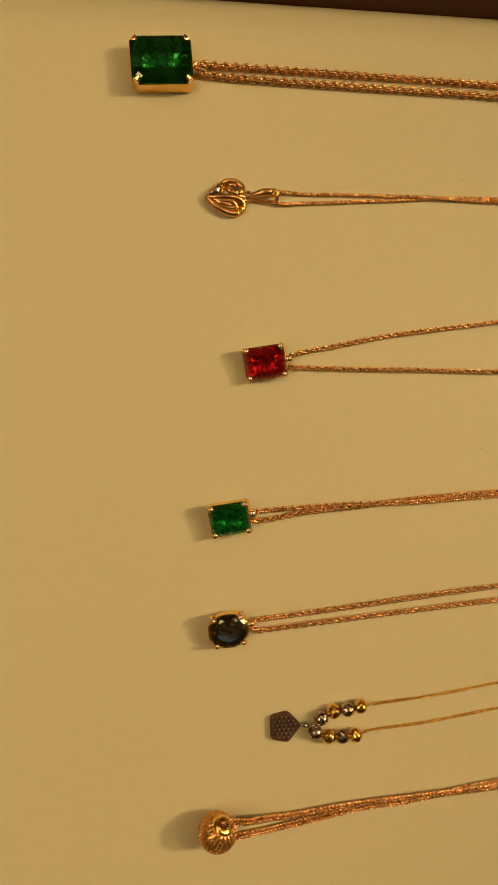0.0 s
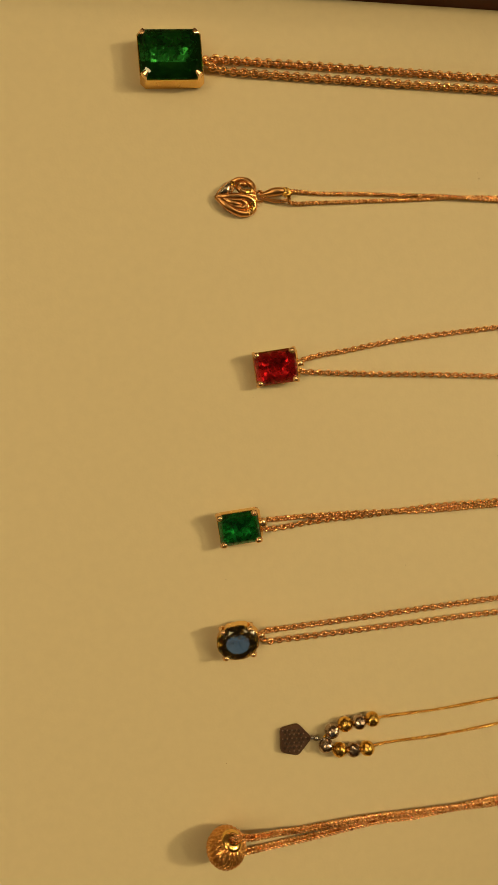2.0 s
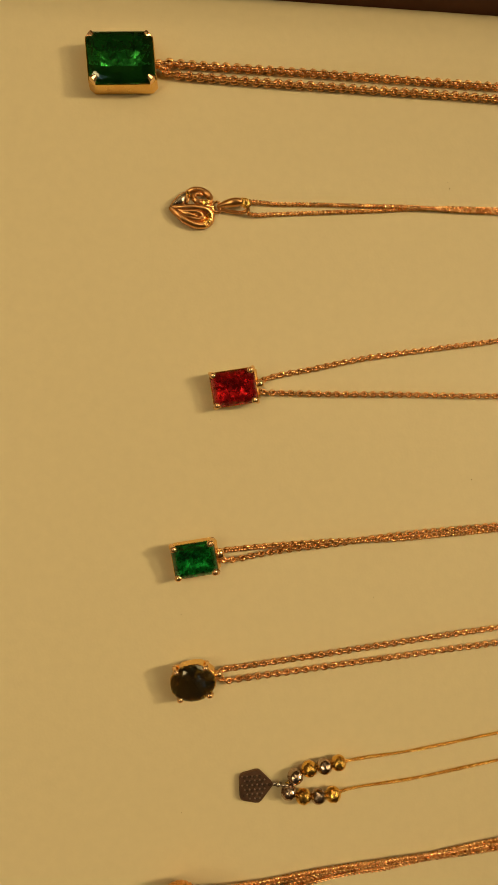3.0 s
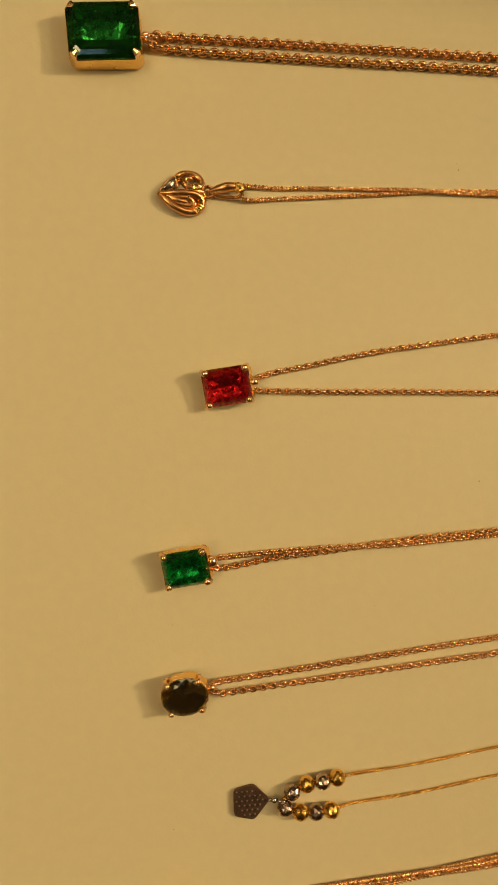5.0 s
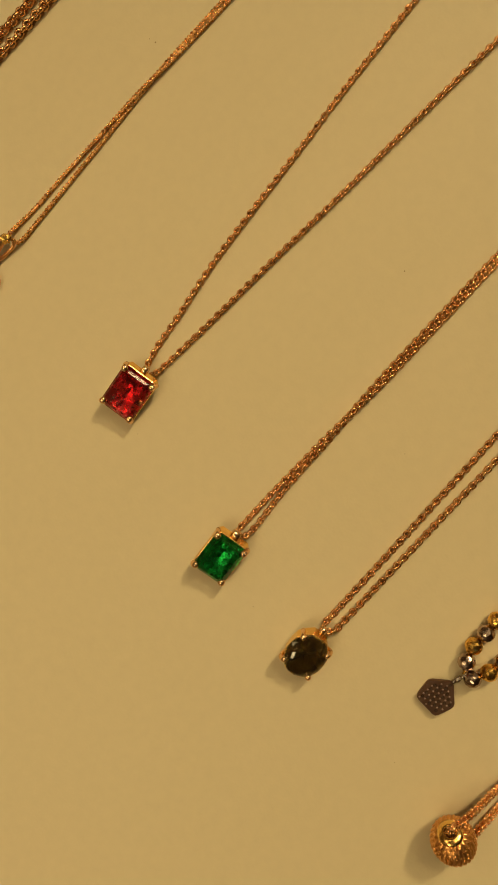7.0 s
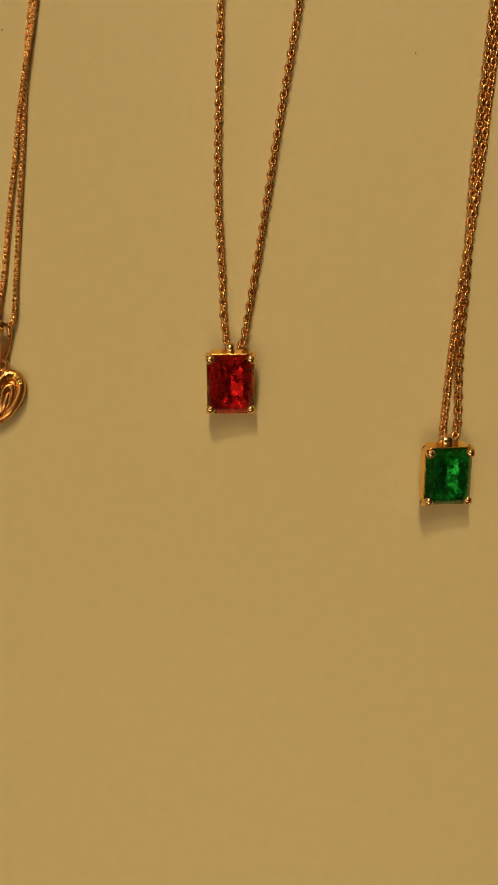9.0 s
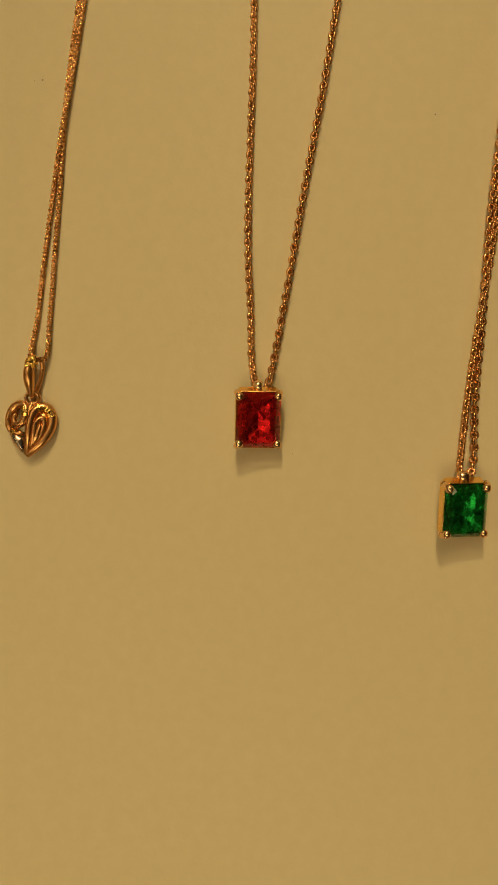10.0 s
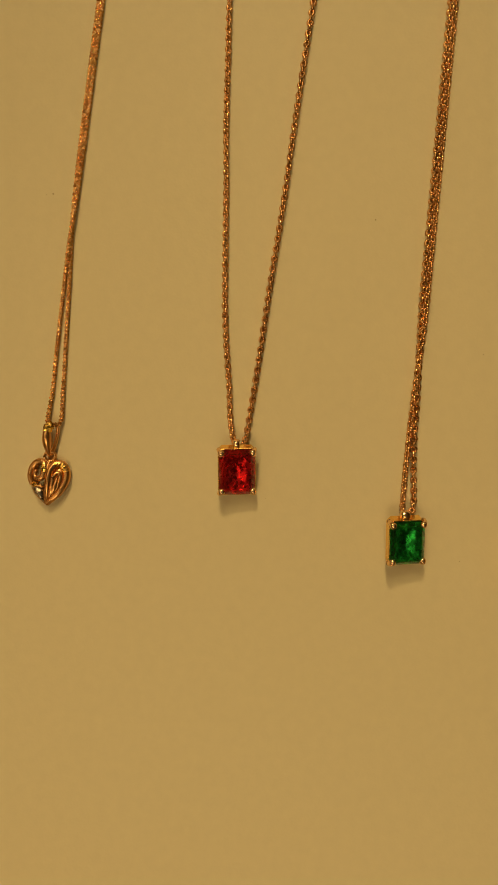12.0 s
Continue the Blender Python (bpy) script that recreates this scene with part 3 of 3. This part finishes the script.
tube(bm, dome([(1.7, -0.9), (3.4, -1.35), (6.1, -1.6), (7.2, -2.4), (6.5, -3.1), (4.5, -2.75), (2.3, -1.5)], 0.95), slim(0.55), 0.25, 10)
tube(bm, dome([(2.3, -1.25), (4.2, -2.05), (6.3, -2.45)], 0.9), slim(0.62), 0.25, 10)
# rim along the lower edge of the silver side, and the bridge under the ring
tube(bm, dome([(0.1, 0.05), (1.3, 1.6), (2.8, 2.95), (4.4, 3.6)], 0.2), 0.26, 0.25, 8)
tube(bm, dome([(8.0, 0.0), (9.0, -0.15), (9.9, -0.25)]), 0.58, 0.25, 8)
heart = part("heart", bm, ROSE, nk, "polished openwork gold heart", smooth=True, m=m)


def lens_shape(outline, heights):
    """A smooth pillow over a closed outline; heights: rows of size and height."""
    pts = smooth_path([(a, b, 0) for a, b in outline], 0.3, True)[:-1]
    mid = sum(pts, Vector()) / len(pts)
    bm = bmesh.new()
    loft(bm, [[mid + (p - mid) * f + Vector((0, 0, z)) for p in pts] for f, z in heights])
    return bm


part("back_plate", lens_shape([(0.5, -0.1), (3.0, -2.7), (5.4, -3.8), (7.5, -3.9), (8.8, -2.9), (8.7, -1.6), (7.4, -0.8), (3.0, -0.4)],
                              ((0.95, 0.25), (1.0, 0.35), (0.95, 0.9), (0.7, 1.35), (0.4, 1.55))), ROSE, heart, smooth=True)


def sparkle(points, radius, seed):
    """A run of bright-cut facets along a wire."""
    bm = bmesh.new()
    tube(bm, points, radius, 0.26, 11)
    cut = random.Random(seed)
    for v in bm.verts:
        v.co += Vector((cut.uniform(-1, 1), cut.uniform(-1, 1), cut.uniform(-1, 1))) * 0.07
    return bm


for seed, run, r in ((42, dome([(7.6, -4.05), (8.7, -3.4), (9.15, -2.4), (8.8, -1.4)]), 0.94),
                     (43, dome([(8.9, 0.85), (8.0, 0.5), (7.2, 0.5)]), 0.82), (44, dome([(4.45, 2.9), (4.3, 2.2), (4.05, 1.8)], 0.85), 0.58)):
    part("cut_edge", sparkle(run, r, seed), BEAD_GOLD, heart, "diamond-cut sparkling edge")
part("inlay", lens_shape([(0.35, 0.15), (1.5, 1.6), (2.8, 2.85), (3.9, 3.25), (4.3, 2.2), (3.9, 1.1), (3.4, 0.15), (1.8, -0.1)],
                         ((0.97, 0.3), (1.02, 0.8), (0.95, 1.5), (0.76, 2.1), (0.48, 2.45), (0.18, 2.58))), WHITE_GOLD, heart, "polished white gold drop", smooth=True)
bm = bmesh.new()
ring(bm, 1.12, 1.12, 0.36, Matrix.Translation((10.75, -0.3, 1.3)) @ Matrix.Rotation(0.35, 4, "X"), 22, 10)
part("jump_ring", bm, ROSE, heart, smooth=True)
bm = bmesh.new()
tube(bm, [(11.0, -0.3, 1.5), (12.6, 0.0, 2.2), (15.0, 0.2, 2.8), (17.0, 0.1, 2.7), (17.9, -0.8, 2.0), (17.2, -1.5, 1.2), (15.2, -1.45, 0.8), (12.6, -0.9, 0.8)],
     lambda s: 0.42 + 0.62 * max(0.0, math.sin(math.pi * min(1.0, s * 2.0))) ** 1.3, 0.25, 12, closed=True)
part("bail", bm, ROSE, heart, "polished gold bail", smooth=True)
part("cut_edge", sparkle([(16.2, 0.2, 2.8), (17.2, 0.1, 2.65), (17.8, -0.7, 2.1)], 0.98, 45), BEAD_GOLD, heart, "diamond-cut sparkling end")
# the strands draw together, cross once and run on side by side
up, lo = [(32.6, 66.0, 2.2), (33.6, 67.0, 1.0)], [(32.6, 65.3, 2.0), (33.6, 64.0, 1.0)]
for x, mid, half, rise in ((40, 65.80, 1.18, 0.0), (48, 66.35, 1.02, 0.0), (54, 66.75, 0.85, 0.0), (60, 67.10, 0.68, 0.0), (66, 67.45, 0.46, 0.20), (72, 67.78, 0.17, 0.60),
                           (78, 68.03, -0.14, 0.60), (84, 68.20, -0.33, 0.20), (96, 68.45, -0.46, 0.0), (110, 68.75, -0.44, 0.0), (125, 69.0, -0.46, 0.0), (140, 69.2, -0.44, 0.0)):
    up.append((x, mid + half, 0.5 + rise))
    lo.append((x, mid - half, 0.5))
box_chain(nk, org, chain_path(up, lo, 1.2), 0.43, 0.98, LINK_GOLD, "fine gold box chain, its strands laid together")

# ---------------------------------------------------------------- pentagon charm with beads
nk, org = necklace(33.1, -64.7, "fine gold necklace with dark silver pentagon charm and faceted beads")
five = [(-3.2, 2.7), (1.2, 3.6), (4.6, 0.1), (1.2, -3.9), (-3.1, -2.8)]


def rounded(corners, cut):
    """Each corner replaced by three points on a short curve."""
    out = []
    for i, (x, y) in enumerate(corners):
        c = Vector((x, y, 0))
        a = Vector((*corners[i - 1], 0)) - c
        b = Vector((*corners[(i + 1) % len(corners)], 0)) - c
        p, q = c + a.normalized() * cut, c + b.normalized() * cut
        out += [p, (p + q) / 4 + c / 2, q]
    return out


cen = Vector((0.1, -0.06, 0))
bm = bmesh.new()
loft(bm, [[cen + (p - cen) * f + Vector((0, 0, z)) for p in rounded(five, 0.8)] for f, z in ((0.94, 0.05), (1.0, 0.35), (1.0, 1.0), (0.97, 1.18), (0.945, 1.18), (0.93, 1.08))])
charm = part("charm", bm, DARK_SILVER, nk, "dark rhodium silver pentagon set with tiny stones")
bm = bmesh.new()
loft(bm, [[Vector((0.36 * f * math.cos(2 * math.pi * k / 8), 0.36 * f * math.sin(2 * math.pi * k / 8), z)) for k in range(8)] for f, z in ((0.3, -0.25), (1.0, 0.0), (0.6, 0.22))])
stone_mesh = mesh_of("stone", bm, CLEAR)
bm = bmesh.new()
ball(bm, (0, 0, 0), 0.21, 1.0, 6, 4)
grain_mesh = mesh_of("grain", bm, GRAIN, True)


def inside_five(x, y, keep):
    for (ax, ay), (bx_, by_) in zip(five, five[1:] + five[:1]):
        ex, ey = bx_ - ax, by_ - ay
        if (ex * (y - ay) - ey * (x - ax)) / math.hypot(ex, ey) > -keep:
            return False
    return True


for row in range(-4, 5):
    for col in range(-4, 5):
        x, y = col * 1.12 + (row % 2) * 0.56 + 0.2, row * 0.97
        if inside_five(x, y, 0.62):
            ob = new("stone", stone_mesh)
            ob.parent = charm
            ob.matrix_basis = place(x, y, 1.12)
        if inside_five(x + 0.56, y + 0.32, 0.55):
            ob = new("grain", grain_mesh)
            ob.parent = charm
            ob.matrix_basis = place(x + 0.56, y + 0.32, 1.2)
bm = bmesh.new()
tube(bm, [(4.3, 0.05, 0.8), (5.4, -0.05, 0.95), (6.4, -0.2, 1.2)], 0.48, 0.25, 8)
ball(bm, (5.5, -0.05, 1.0), 0.72)
ring(bm, 0.95, 0.75, 0.26, Matrix.Translation((7.0, -0.25, 1.4)) @ Matrix.Rotation(1.2, 4, "X"), 16, 8)
part("stem", bm, SILVER, charm, smooth=True)
bm = bmesh.new()
bmesh.ops.create_icosphere(bm, subdivisions=3, radius=1.80)
chip = random.Random(17)
for v in bm.verts:
    v.co *= 1.0 + chip.uniform(-0.040, 0.025)
silver_bead = mesh_of("bead", bm.copy(), BEAD_SILVER)
gold_bead = mesh_of("bead", bm, BEAD_GOLD)
rng = random.Random(21)
for i, (x, y) in enumerate(((42.4, -63.1), (45.6, -61.7), (49.1, -61.4), (52.4, -60.9), (40.9, -66.4), (44.2, -67.6), (47.6, -67.8), (51.0, -67.7))):
    ob = new("bead", gold_bead if i % 2 else silver_bead)
    ob.parent = nk
    ob.matrix_basis = place(x - org.x, y - org.y, 1.66, rng.uniform(0, 90), rng.uniform(0, 90), rng.uniform(0, 90))
    tagged(ob, "faceted gold bead" if i % 2 else "faceted dark silver bead")
up = [(40.4, -64.6, 1.5), (42.4, -63.1, 1.6), (45.6, -61.7, 1.6), (49.1, -61.4, 1.6), (52.4, -60.9, 1.6), (55.5, -60.8, 0.9), (60.0, -60.6, 0.45), (69.2, -60.0, 0.42), (79.0, -58.9, 0.42), (89.4, -57.6, 0.42), (110.0, -55.4, 0.42), (140.0, -52.5, 0.42)]
lo = [(40.4, -64.9, 1.5), (40.9, -66.4, 1.6), (44.2, -67.6, 1.6), (47.6, -67.8, 1.6), (51.0, -67.7, 1.6), (54.0, -67.3, 0.9), (58.0, -67.0, 0.45), (69.1, -66.3, 0.42), (79.0, -65.2, 0.42), (89.3, -63.9, 0.42), (110.0, -61.6, 0.42), (140.0, -58.6, 0.42)]
twist_chain(nk, org, chain_path(up, lo, 3.0), 1.6, 0.86, BEAD_GOLD, "fine twisted gold chain")

# ---------------------------------------------------------------- textured ball
BX, BY, BR = 16.6, -86.5, 4.5
nk, org = necklace(BX, BY, "gold foxtail chain necklace with scale-cut hollow gold ball")
axis = Vector((0.30, 0.72, 0.63)).normalized()
spin = Vector((0, 0, 1)).rotation_difference(axis).to_matrix().to_4x4()
spin.translation = Vector((0, 0, BR))
bm = bmesh.new()
prof = []
for k in range(33):
    a = radians(14.5 + (180 - 29) * k / 32)
    prof.append((BR * math.sin(a) * 0.97, BR * math.cos(a) * 0.97))
prof = [(1.02, BR * 0.60), (1.06, BR * 0.90)] + prof + [(1.06, -BR * 0.90), (1.02, -BR * 0.60)]
loft(bm, [[Vector((r * math.cos(2 * math.pi * i / 32), r * math.sin(2 * math.pi * i / 32), z)) for i in range(32)] for r, z in prof], cap0=False, cap1=False)
bmesh.ops.transform(bm, matrix=spin, verts=bm.verts)
body = part("ball", bm, BALL_GOLD, nk, "hollow gold ball covered with small scales", smooth=True)
for end in (1, -1):
    bm = bmesh.new()
    cap = [(BR * f * math.sin(radians(a)), end * BR * f * math.cos(radians(a))) for a, f in ((14, 0.95), (14.5, 1.0), (20, 1.004), (27, 1.004), (34, 1.0), (36, 0.95))]
    loft(bm, [[Vector((r * math.cos(2 * math.pi * i / 32), r * math.sin(2 * math.pi * i / 32), z)) for i in range(32)] for r, z in cap], cap0=False, cap1=False)
    bmesh.ops.transform(bm, matrix=spin, verts=bm.verts)
    bmesh.ops.recalc_face_normals(bm, faces=bm.faces)
    part("collar", bm, GOLD, body, "smooth polished collar round the hole", smooth=True)
bm = bmesh.new()
rings = []
for f, z, ahead in ((1.0, -0.12, 0.0), (0.74, 0.11, 0.05)):
    rings.append([bm.verts.new((0.62 * f * math.cos(t) + ahead, 0.46 * f * math.sin(t), z)) for t in (2 * math.pi * k / 6 for k in range(6))])
tip = bm.verts.new((0.34, 0, 0.26))
for i in range(6):
    j = (i + 1) % 6
    bm.faces.new((rings[0][i], rings[0][j], rings[1][j], rings[1][i]))
    bm.faces.new((rings[1][i], rings[1][j], tip))
bm.faces.new(rings[0][::-1])
scale_mesh = mesh_of("scale", bm, BALL_GOLD)
ROWS = 10
for k in range(ROWS):
    a = radians(40 + (180 - 80) * k / (ROWS - 1))
    count = max(14, round(2 * math.pi * math.sin(a) * BR / 0.98))
    for i in range(count):
        b = 2 * math.pi * (i + 0.5 * (k % 2)) / count
        n = Vector((math.sin(a) * math.cos(b), math.sin(a) * math.sin(b), math.cos(a)))
        down = Vector((math.cos(a) * math.cos(b), math.cos(a) * math.sin(b), -math.sin(a)))
        mm = Matrix((down, n.cross(down), n)).transposed().to_4x4()
        mm.translation = n * BR * 0.97
        mm = spin @ mm
        mm.translation = mm.translation * MM
        ob = new("scale", scale_mesh)
        ob.parent = body
        ob.matrix_basis = mm
bx = [62 + 4 * i for i in range(20)]
by = [-84.5 + (x - 62) * 0.072 for x in bx]
tw, tl = braid(bx, by, 0.85, 0.62, 90.0, 0.6)
c = Vector((BX, BY, BR))
up = [tuple(c + axis * 0.4), tuple(c + axis * 3.6), tuple(c + axis * 4.9 + Vector((0.6, -0.1, -0.1))), (23.0, -84.6, 5.0), (29.0, -85.5, 2.2), (35.2, -85.8, 1.0), (46.7, -84.8, 0.95), (54.0, -84.4, 0.9)] + tw
lo = [tuple(c - axis * 0.4), tuple(c - axis * 3.2), (16.4, -90.4, 1.3), (22.2, -89.7, 0.9), (32.3, -88.4, 0.85), (40.9, -87.2, 0.85), (50.0, -85.8, 0.85), (56.0, -85.2, 0.85)] + tl
foxtail_chain(nk, org, chain_path(up, lo, 1.6), 1.0, 1.42, CHAIN_GOLD, "plaited gold foxtail chain")

# ---------------------------------------------------------------- specks on the pad
for x, y, r in ((87.0, 2.5, 0.16), (83.1, 73.5, 0.18), (82.7, 75.0, 0.10), (61.9, -24.6, 0.10), (24.0, 16.45, 0.08), (17.3, -26.8, 0.10), (17.25, -69.6, 0.10)):
    bm = bmesh.new()
    ball(bm, (0, 0, 0), r, 0.35, 7, 5)
    ob = new("speck", mesh_of("speck", bm, DUST))
    ob.matrix_world = place(x, y, r * 0.25)
    tagged(ob, "tiny dark speck of dirt on the cream pad", "speck", "specks on the pad")

# ---------------------------------------------------------------- stitches along the rim
bm = bmesh.new()
tube(bm, [(-0.55, 0.0, -0.15), (-0.3, 0.0, 0.14), (0.3, 0.0, 0.14), (0.55, 0.0, -0.15)], 0.22, 0.2, 6)
stitch_mesh = mesh_of("stitch", bm, THREAD, True)
for i in range(270):
    ob = new("stitch", stitch_mesh)
    ob.parent = rims[0]
    ob.matrix_basis = place(XL + 6 + i * 1.0, YT + 3.0, RIM_H - 0.45, 0, -28, 62)
